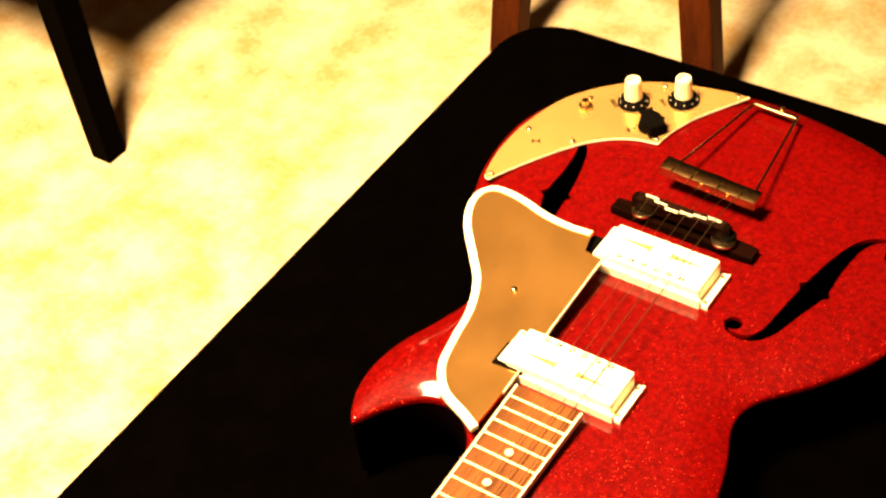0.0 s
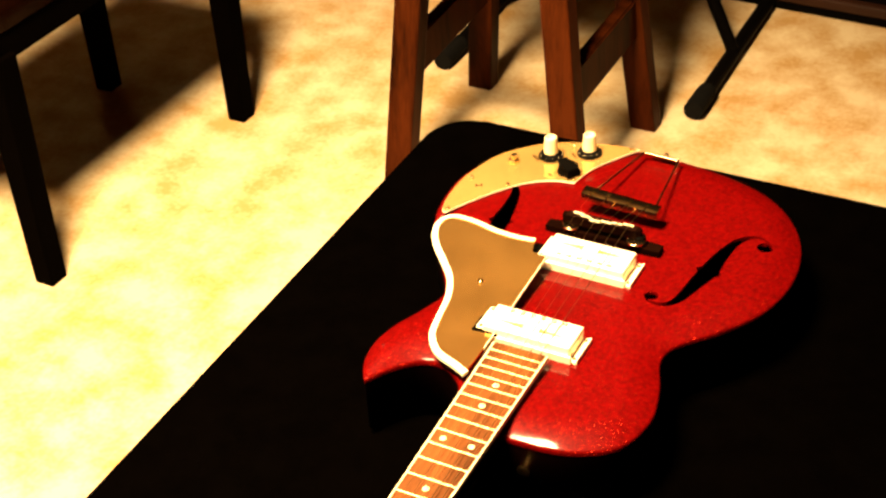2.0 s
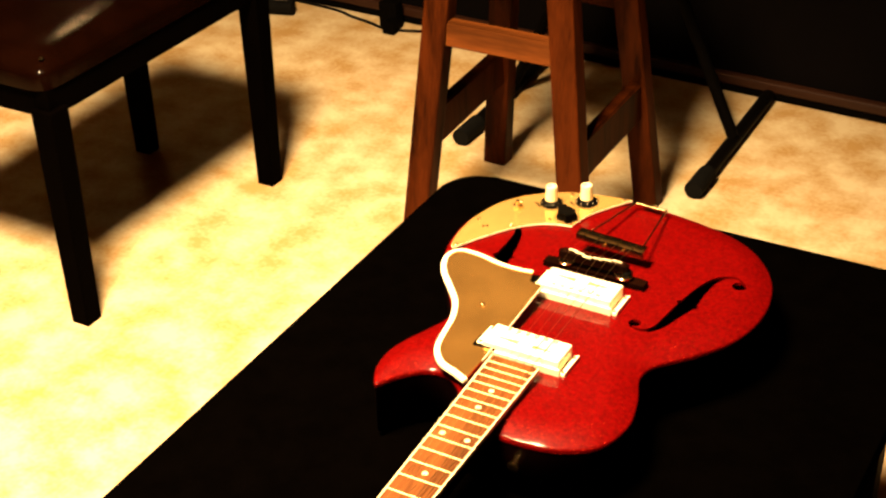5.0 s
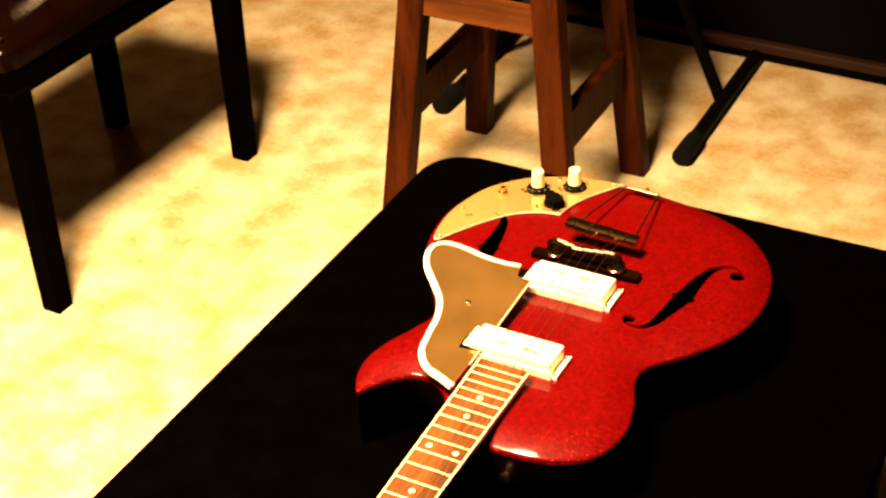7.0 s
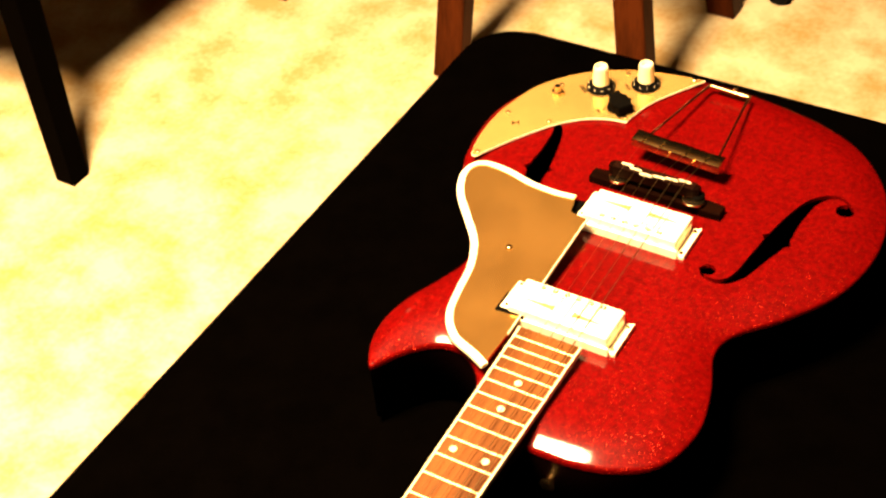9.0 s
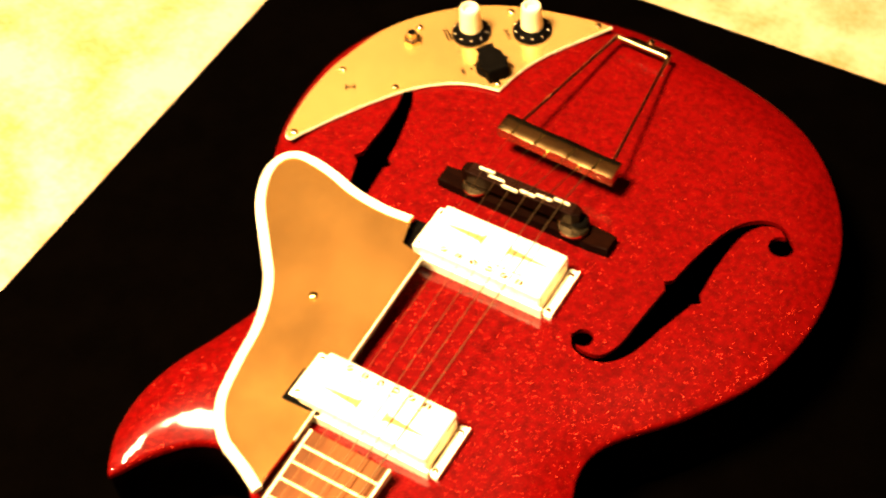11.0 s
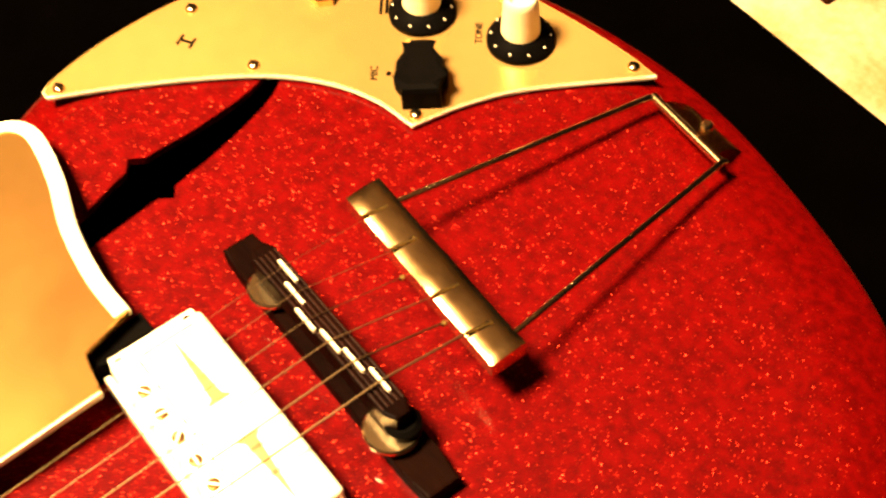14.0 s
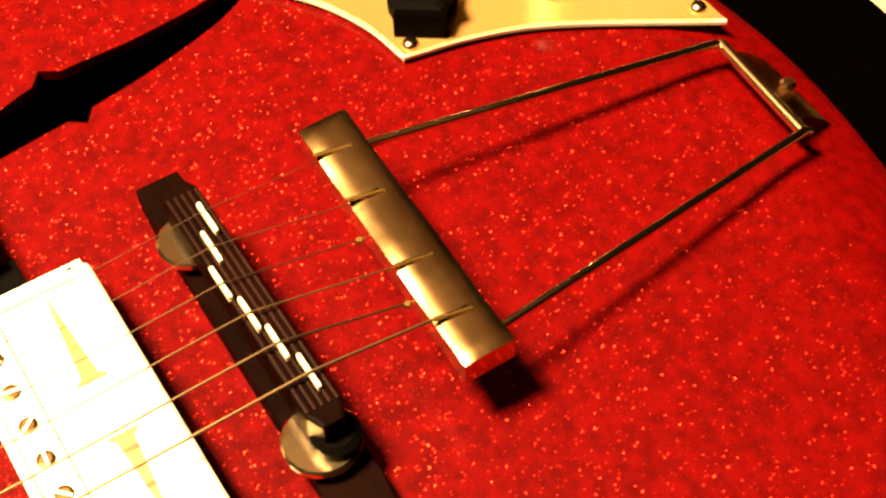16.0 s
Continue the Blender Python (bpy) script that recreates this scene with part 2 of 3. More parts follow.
structure("wall_north", along_wall(0.0, 0.12, 0.0, 2.62), M_WALL, "black painted wall behind the stool")
structure("wall_south", box(-3.4, 2.4, -3.3, -3.2, 0.0, 2.62), M_ROOM, "plain brown wall")
structure("wall_west", box(-3.5, -3.4, -3.2, 2.1, 0.0, 2.62), M_ROOM, "plain brown wall")
structure("wall_east", box(2.4, 2.5, -3.2, 2.1, 0.0, 2.62), M_ROOM, "plain brown wall")
# solid black strip stands for the shaded gap under the moulding
structure("dark_gap_strip", along_wall(-0.020, -0.001, 0.0, 0.020, 0.003), M_BLACK, "black strip standing for the shaded gap at the foot of the wall")
structure("trim", along_wall(-0.025, -0.0015, 0.021, 0.046, 0.006), M_TRIM, "brown wooden moulding above the black strip")


# ---- black table ----
def rounded_rect(x0, x1, y0, y1, r, n=8):
    out = []
    for cx, cy, a0 in ((x1 - r, y1 - r, 0), (x0 + r, y1 - r, 90), (x0 + r, y0 + r, 180), (x1 - r, y0 + r, 270)):
        for k in range(n + 1):
            a = radians(a0 + 90 * k / n)
            out.append((cx + r * math.cos(a), cy + r * math.sin(a)))
    return out


TOP = 0.487
table = thing("table", (0.008, -0.4, 0.0), "low black table with rounded corners holding a guitar", "table")
part("tabletop", slab([(x - 0.014 * (y + 0.1) if x < 0 else x, y) for x, y in rounded_rect(-0.3469, 0.367, -1.12, 0.334, 0.058)], TOP - 0.03, TOP, 0.004), M_TABLE, table)
for x in (-0.28, 0.30):
    for y in (-1.04, 0.27):
        part("leg", beam((x, y, 0.0), (x, y, TOP - 0.03), 0.04, 0.05), M_BLACK, table)
part("apron", box(-0.256, 0.276, 0.257, 0.283, TOP - 0.09, TOP - 0.03, 0.002), M_BLACK, table)
part("apron", box(-0.256, 0.276, -1.052, -1.028, TOP - 0.09, TOP - 0.03, 0.002), M_BLACK, table)

# ---- electric guitar ----
guitar = thing("electric_guitar", (0.0, 0.0, TOP), "red sparkle hollow-body electric guitar lying on a black table", "guitar")
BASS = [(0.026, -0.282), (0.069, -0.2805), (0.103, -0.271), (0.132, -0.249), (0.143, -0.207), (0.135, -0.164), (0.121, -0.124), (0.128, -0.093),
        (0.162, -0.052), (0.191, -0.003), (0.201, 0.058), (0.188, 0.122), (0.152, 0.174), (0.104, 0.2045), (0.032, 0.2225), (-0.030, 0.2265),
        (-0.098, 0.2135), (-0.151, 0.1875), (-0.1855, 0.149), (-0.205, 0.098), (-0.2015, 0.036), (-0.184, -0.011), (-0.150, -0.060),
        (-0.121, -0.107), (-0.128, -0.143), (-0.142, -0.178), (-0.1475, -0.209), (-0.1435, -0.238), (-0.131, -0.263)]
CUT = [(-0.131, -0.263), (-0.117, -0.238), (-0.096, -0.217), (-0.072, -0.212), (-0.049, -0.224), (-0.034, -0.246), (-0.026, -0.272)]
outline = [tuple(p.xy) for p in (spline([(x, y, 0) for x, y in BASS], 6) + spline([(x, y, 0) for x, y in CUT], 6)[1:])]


LEFT_F = (0.002, 0.001)


def f_hole(side):
    """The outline of an f-shaped sound hole: an S whose width swells, two notches and two round eyes."""
    mid = [(0.0745, -0.041), (0.082, -0.0505), (0.098, -0.0505), (0.109, -0.037), (0.1155, -0.008), (0.1215, 0.0205), (0.1245, 0.050), (0.131, 0.080), (0.142, 0.0955), (0.155, 0.0985), (0.165, 0.091)]
    half = [0.0012, 0.0016, 0.0028, 0.0050, 0.0078, 0.0102, 0.0078, 0.0050, 0.0028, 0.0016, 0.0012]
    c = spline([(x, y, h) for (x, y), h in zip(mid, half)], 6)
    left, right = [], []
    for i, p in enumerate(c):
        d = (c[min(i + 1, len(c) - 1)] - c[max(i - 1, 0)])
        nrm = Vector((-d.y, d.x)).normalized()
        w = max(p.z, 0.001)
        notch = 0.0045 if i == len(c) // 2 else 0.0
        left.append(Vector(p.xy) + nrm * (w + notch))
        right.append(Vector(p.xy) - nrm * (w + notch))
    dx, dy = (0.0, 0.0) if side > 0 else LEFT_F
    loop = [(v.x * side + dx, v.y + dy) for v in left + right[::-1]]
    return loop if side > 0 else loop[::-1]


def disc(x, y, r, n=18):
    return [(x + r * math.cos(2 * math.pi * k / n), y + r * math.sin(2 * math.pi * k / n)) for k in range(n)]


EDGE_Z, ARCH = 0.5615, 0.0095
OUT = np.array(outline)


def edge_distance(x, y):
    a, b = OUT, np.roll(OUT, -1, 0)
    ab = b - a
    t = np.clip(((np.array((x, y)) - a) * ab).sum(1) / (ab * ab).sum(1), 0, 1)
    return float(np.sqrt((((a + ab * t[:, None]) - (x, y)) ** 2).sum(1).min()))


def arch(x, y):
    """Height of the carved top: it rises from the rim and levels off."""
    s = min(edge_distance(x, y) / 0.036, 1.0)
    return EDGE_Z + ARCH * s * (2 - s) if s < 1 else EDGE_Z + ARCH


def carved_top():
    from mathutils.geometry import delaunay_2d_cdt
    holes = []
    for s in (1, -1):
        dx, dy = (0.0, 0.0) if s > 0 else LEFT_F
        holes += [f_hole(s), disc(s * 0.1620 + dx, 0.0840 + dy, 0.0084), disc(s * 0.0820 + dx, -0.0410 + dy, 0.0068)]
    inner = [Vector(p) for p in outline]
    pts, edges = [], []

    def loop(ps):
        k = len(pts)
        pts.extend(Vector(p) for p in ps)
        edges.extend((k + i, k + (i + 1) % len(ps)) for i in range(len(ps)))

    loop(inner)
    for h in holes:
        loop(h)
    flat = [tuple(p) for p in inner]
    for gx in np.arange(-0.21, 0.21, 0.008):
        for gy in np.arange(-0.29, 0.23, 0.008):
            if inside(gx, gy, flat) and edge_distance(gx, gy) > 0.004 and not any(inside(gx, gy, h) for h in holes):
                pts.append(Vector((float(gx), float(gy))))
    vs, _, fs, *_ = delaunay_2d_cdt(pts, edges, [], 0, 1e-6)
    bm = bmesh.new()
    bv = [bm.verts.new((v.x, v.y, arch(v.x, v.y))) for v in vs]
    for f in fs:
        c = sum((vs[i] for i in f), Vector((0, 0))) / len(f)
        if inside(c.x, c.y, flat) and not any(inside(c.x, c.y, h) for h in holes):
            bm.faces.new([bv[i] for i in f])
    bmesh.ops.delete(bm, geom=[v for v in bm.verts if not v.link_faces], context="VERTS")
    # thickness of the top, seen in the walls of the sound holes, and a rolled edge at the rim
    rim = [e for e in bm.edges if len(e.link_faces) == 1]
    low = bmesh.ops.extrude_edge_only(bm, edges=rim)["geom"]
    for v in low:
        if isinstance(v, bmesh.types.BMVert):
            v.co.z -= 0.004
    return bm


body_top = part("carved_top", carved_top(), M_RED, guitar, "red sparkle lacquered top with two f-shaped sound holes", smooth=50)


def ring(loop, rows):
    """A wall round a closed outline: rows are (outward offset, height)."""
    bm = bmesh.new()
    n = len(loop)
    rings = []
    for off, z in rows:
        r = []
        for i in range(n):
            a, b = Vector(loop[i - 1]), Vector(loop[(i + 1) % n])
            d = (b - a).normalized()
            r.append(bm.verts.new((loop[i][0] + d.y * off, loop[i][1] - d.x * off, z)))
        rings.append(r)
    for a, b in zip(rings, rings[1:]):
        for i in range(n):
            j = (i + 1) % n
            bm.faces.new((a[i], a[j], b[j], b[i]))
    return bm


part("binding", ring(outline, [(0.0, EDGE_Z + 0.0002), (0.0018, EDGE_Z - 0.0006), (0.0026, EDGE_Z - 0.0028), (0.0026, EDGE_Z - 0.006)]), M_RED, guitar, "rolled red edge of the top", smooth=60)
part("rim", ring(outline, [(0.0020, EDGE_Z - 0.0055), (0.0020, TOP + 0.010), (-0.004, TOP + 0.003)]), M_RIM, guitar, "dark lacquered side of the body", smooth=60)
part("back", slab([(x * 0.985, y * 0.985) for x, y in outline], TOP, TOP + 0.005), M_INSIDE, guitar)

# neck, fretboard, frets and inlays: the board falls away towards the nut
SCALE = 0.6287
NECK_X = 0.002


def fret_y(n):
    return -SCALE * 2 ** (-n / 12)


def board_z(y):
    return 0.5835 + 0.047 * (y + 0.19)


def board_half(y):
    return 0.0288 + (y + 0.19) * 0.0165


def board(y0, y1, grow, z_low, z_high, bevel=0.0):
    bm = bmesh.new()
    q = []
    for y in (y0, y1):
        h = board_half(y) + grow
        q.append([bm.verts.new((NECK_X + sx * h, y, board_z(y) + dz)) for sx, dz in ((-1, z_low), (1, z_low), (1, z_high), (-1, z_high))])
    bm.faces.new(q[0])
    bm.faces.new(q[1][::-1])
    for i in range(4):
        j = (i + 1) % 4
        bm.faces.new((q[0][i], q[1][i], q[1][j], q[0][j]))
    return bm


neck = part("neck", board(-0.655, -0.235, -0.002, -0.024, -0.0065), M_RIM, guitar, "dark lacquered neck")
fretboard = part("fretboard", board(-0.632, -0.1865, -0.0014, -0.006, 0.0), M_BOARD, guitar, "reddish rosewood fretboard with cream edges")
for s in (-1, 1):
    bm = bmesh.new()
    for y in (-0.632, -0.1865):
        h = board_half(y)
        for a, z in ((h - 0.0013, -0.006), (h + 0.0004, -0.006), (h + 0.0004, 0.0004), (h - 0.0013, 0.0004)):
            bm.verts.new((NECK_X + s * a, y, board_z(y) + z))
    bm.verts.ensure_lookup_table()
    v = bm.verts
    for f in ((0, 1, 2, 3), (7, 6, 5, 4), (0, 4, 5, 1), (1, 5, 6, 2), (2, 6, 7, 3), (3, 7, 4, 0)):
        bm.faces.new([v[i] for i in f])
    part("edge_binding", bm, M_INLAY, fretboard, "cream binding strip")
for n in range(1, 21):
    y = fret_y(n)
    h = board_half(y) - 0.0012
    part("fret", tube([(NECK_X - h, y, board_z(y) + 0.0002), (NECK_X + h, y, board_z(y) + 0.0002)], 0.0009, 8), M_FRET, fretboard)
for n, xs in ((3, (0,)), (5, (0,)), (7, (0,)), (9, (0,)), (12, (-0.0145, 0.0145)), (15, (0,)), (17, (0,))):
    y = (fret_y(n) + fret_y(n - 1)) / 2
    for x in xs:
        part("dot_inlay", lathe((NECK_X + x, y, board_z(y) - 0.001), [(0.0032, 0), (0.0032, 0.0013), (0.0028, 0.0015)], 16), M_INLAY, fretboard)
part("nut", box(-0.0205, 0.0245, -0.6345, -0.6290, board_z(-0.63) - 0.004, board_z(-0.63) + 0.0035, 0.0006), M_INLAY, guitar)
HZ = board_z(-0.64)
part("headstock", slab([(-0.024, -0.64), (-0.040, -0.69), (-0.036, -0.80), (0.0, -0.815), (0.040, -0.80), (0.044, -0.69), (0.028, -0.64)], HZ - 0.022, HZ - 0.006, 0.002), M_RIM, guitar)
for i, y in enumerate((-0.69, -0.73, -0.77)):
    for s in (-1, 1):
        part("tuner_post", lathe((0.002 + s * 0.022, y, HZ - 0.008), [(0.004, 0), (0.003, 0.004), (0.003, 0.012), (0.0034, 0.014)], 14), M_CHROME, guitar)

# pickguard on its stand-off
GUARD = [(-0.057, -0.021), (-0.078, -0.0210), (-0.104, -0.0172), (-0.129, -0.0095), (-0.150, -0.0055), (-0.163, -0.0060), (-0.172, -0.0125), (-0.1755, -0.0250), (-0.171, -0.042),
         (-0.160, -0.0605), (-0.1365, -0.0870), (-0.1185, -0.109), (-0.1065, -0.137), (-0.1015, -0.167), (-0.0945, -0.195), (-0.0770, -0.2165), (-0.052, -0.2280), (-0.0360, -0.2360)]
G0, G1 = 0.5880, 0.5910


def tilt_guard(bm):
    """The guard stands highest beside the bridge pickup and falls away from it."""
    for v in bm.verts:
        v.co.z += 0.07 * (v.co.x + 0.057) + 0.07 * (v.co.y + 0.022)
    return bm


g_curve = [tuple(p.xy) for p in spline([(x, y, 0) for x, y in GUARD], 6)]
g_loop = g_curve + [(-0.0335, -0.196), (-0.0335, -0.046), (-0.052, -0.043)]
pickguard = part("pickguard", tilt_guard(slab(g_loop, G0, G1, 0.0005)), M_GUARD, guitar, "glossy gold pickguard with a white edge")


def edge_strip(curve, wide, z0, z1):
    bm = bmesh.new()
    rows = []
    for i, p in enumerate(curve):
        a, b = Vector(curve[max(i - 1, 0)]), Vector(curve[min(i + 1, len(curve) - 1)])
        d = (b - a).normalized()
        inn = Vector((-d.y, d.x))
        q = Vector(p)
        rows.append([bm.verts.new((w.x, w.y, z)) for w, z in ((q - inn * 0.0006, z0), (q - inn * 0.0006, z1 - 0.001), (q + inn * 0.001, z1), (q + inn * wide, z1), (q + inn * wide, z0))])
    for a, b in zip(rows, rows[1:]):
        for k in range(5):
            bm.faces.new((a[k], a[(k + 1) % 5], b[(k + 1) % 5], b[k]))
    bm.faces.new(rows[0])
    bm.faces.new(rows[-1][::-1])
    return bm


part("trim", tilt_guard(edge_strip(g_curve, 0.0058, G0 - 0.0004, G1 + 0.0007)), M_WHITE, pickguard, "white guard edge: plastic outside, painted bevel highlight inside", smooth=40)


def screw(x, y, z, r, parent):
    s = part("screw", lathe((x, y, z), [(r, 0), (r, r * 0.15), (r * 0.75, r * 0.5), (r * 0.3, r * 0.62)], 14), M_CHROME, parent, "slotted chrome screw", smooth=40)
    part("slot", box(x - r * 0.7, x + r * 0.7, y - r * 0.14, y + r * 0.14, z + r * 0.45, z + r * 0.66), M_BLACK, parent)
    return s


# white strip drawn in for the highlight along the straight edge's bevel
part("edge", tilt_guard(box(-0.0338, -0.0328, -0.196, -0.046, G0, G1 + 0.0003, 0.0003)), M_WHITE, pickguard, "white guard edge: plastic outside, painted bevel highlight inside")
screw(-0.0825, -0.1030, G1 - 0.0075, 0.0032, pickguard)
part("standoff", lathe((-0.0825, -0.1030, 0.5700), [(0.004, 0), (0.004, G0 - 0.5778)], 12), M_CHROME, pickguard)

# control plate with its knobs
LOW = [(-0.1815, 0.0085), (-0.1675, 0.0350), (-0.1500, 0.0640), (-0.1320, 0.0885), (-0.1125, 0.1055), (-0.0925, 0.1150), (-0.0725, 0.1185)]
RISE = [(-0.0725, 0.1185), (-0.0675, 0.1430), (-0.0575, 0.1680), (-0.0295, 0.2130)]
OUTER = [(-0.0295, 0.2130), (-0.047, 0.2120), (-0.078, 0.2065), (-0.111, 0.1970), (-0.146, 0.1765), (-0.1785, 0.138), (-0.1925, 0.092), (-0.1950, 0.060), (-0.1925, 0.032), (-0.1870, 0.0110), (-0.1815, 0.0085)]
loop = []
for seg in (LOW, RISE, OUTER):
    loop += [tuple(p.xy) for p in spline([(x, y, 0) for x, y in seg], 6)][:-1]
P1 = 0.5745
control_plate = part("control_plate", slab(loop, 0.5728, P1, 0.0007), M_PLATE, guitar, "satin cream-gold metal control plate")
# cream ring paints the light that the plate's bevel catches
part("edge", ring(loop, [(0.0002, 0.5726), (0.0002, P1 - 0.0005), (-0.0004, P1 + 0.0001)]), M_WHITE, control_plate, "cream ring painted as the highlight on the bevel", smooth=30)
for x, y in ((-0.1825, 0.0150), (-0.1860, 0.0830), (-0.1580, 0.1470), (-0.1410, 0.0860), (-0.1050, 0.1930), (-0.0390, 0.2090), (-0.0760, 0.1230)):
    screw(x, y, P1, 0.0028, control_plate)


def cream_knob(x, y):
    k = part("knob", lathe((x, y, P1 + 0.006), [(0.0084, 0), (0.0082, 0.004), (0.0073, 0.0172), (0.0071, 0.0198), (0.0065, 0.0206), (0.0054, 0.0206), (0.0048, 0.0192), (0.0041, 0.0165)], 30), M_KNOB, control_plate, "tall cream plastic knob", smooth=40)
    part("skirt", lathe((x, y, P1), [(0.0146, 0), (0.0146, 0.0022), (0.0136, 0.0036), (0.0096, 0.0064), (0.0088, 0.0068)], 32), M_BLACK, k, "black numbered skirt", smooth=35)
    for i in range(10):
        a = radians(36 * i + 12)
        c, s = math.cos(a), math.sin(a)
        bm = box(-0.0009, 0.0009, -0.00035, 0.00035, 0.0, 0.0005)
        bmesh.ops.transform(bm, matrix=Matrix.Translation((x + 0.0122 * c, y + 0.0122 * s, P1 + 0.0040)) @ Matrix.Rotation(a, 4, "Z"), verts=bm.verts)
        part("mark", bm, M_WHITE, k)
    return k


cream_knob(-0.1200, 0.1595)
cream_knob(-0.0805, 0.1820)
# black pointer knob of the selector
sx, sy, ang = -0.0890, 0.1355, radians(54)
ptr = [(-0.0100, -0.0190), (0.0100, -0.0190), (0.0104, -0.0090), (0.0126, -0.0035), (0.0126, 0.0025), (0.0090, 0.0085), (0.0055, 0.0120), (0.0048, 0.0165), (-0.0048, 0.0165), (-0.0055, 0.0120), (-0.0090, 0.0085), (-0.0126, 0.0025), (-0.0126, -0.0035), (-0.0104, -0.0090)]
ca, sa = math.cos(ang), math.sin(ang)
selector = part("selector_knob", slab([(sx + x * ca - y * sa, sy + x * sa + y * ca) for x, y in [(0.80 * u, 0.80 * w) for u, w in ptr]], P1 + 0.0005, P1 + 0.0125, 0.0030), M_BLACK, control_plate, "black pointer selector knob")
part("collar", lathe((sx, sy, P1), [(0.0115, 0), (0.0115, 0.003), (0.010, 0.004)], 24), M_BLACK, selector)
jack = part("toggle", lathe((-0.1550, 0.1320, P1), [(0.0068, 0), (0.0068, 0.0035), (0.0058, 0.0045), (0.0040, 0.0050), (0.0036, 0.0095), (0.0022, 0.0100)], 6), M_CHROME, control_plate, "chrome nut and socket")
part("socket", lathe((-0.1550, 0.1320, P1 + 0.0092), [(0.0026, 0), (0.0026, 0.0011)], 14), M_BLACK, jack)


def lettering(text, x, y, size, turn):
    cu = bpy.data.curves.new("lettering", "FONT")
    cu.body, cu.size, cu.extrude = text, size, 0.00012
    cu.align_x, cu.align_y = "CENTER", "CENTER"
    tmp = new("lettering_source", cu)
    bpy.context.view_layer.update()
    me = bpy.data.meshes.new_from_object(tmp)
    bpy.data.objects.remove(tmp)
    bm = bmesh.new()
    bm.from_mesh(me)
    bpy.data.meshes.remove(me)
    bmesh.ops.transform(bm, matrix=Matrix.Translation((x, y, P1 + 0.0003)) @ Matrix.Rotation(radians(turn), 4, "Z"), verts=bm.verts)
    return part("lettering", bm, M_BLACK, control_plate, "black engraved lettering")


lettering("MIC", -0.1050, 0.1230, 0.0046, 141)
lettering("TONE", -0.0950, 0.1710, 0.0045, 141)


def bars(x, y, turn, rows):
    for i, (dx, dy, w, h) in enumerate(rows):
        bm = box(dx - w / 2, dx + w / 2, dy - h / 2, dy + h / 2, 0, 0.0002)
        bmesh.ops.transform(bm, matrix=Matrix.Translation((x, y, P1 + 0.0001)) @ Matrix.Rotation(radians(turn), 4, "Z"), verts=bm.verts)
        part("printed_mark", bm, M_BLACK, control_plate)


bars(-0.1350, 0.1500, 141, [(0, 0.0012, 0.013, 0.0013), (0, -0.0012, 0.012, 0.0013)])
bars(-0.1710, 0.0710, 30, [(-0.003, 0, 0.0012, 0.006), (0.003, 0, 0.0012, 0.006), (0, 0, 0.006, 0.0012)])
bars(-0.1010, 0.1275, 141, [(0, 0, 0.002, 0.002), (0.003, -0.003, 0.003, 0.0008)])


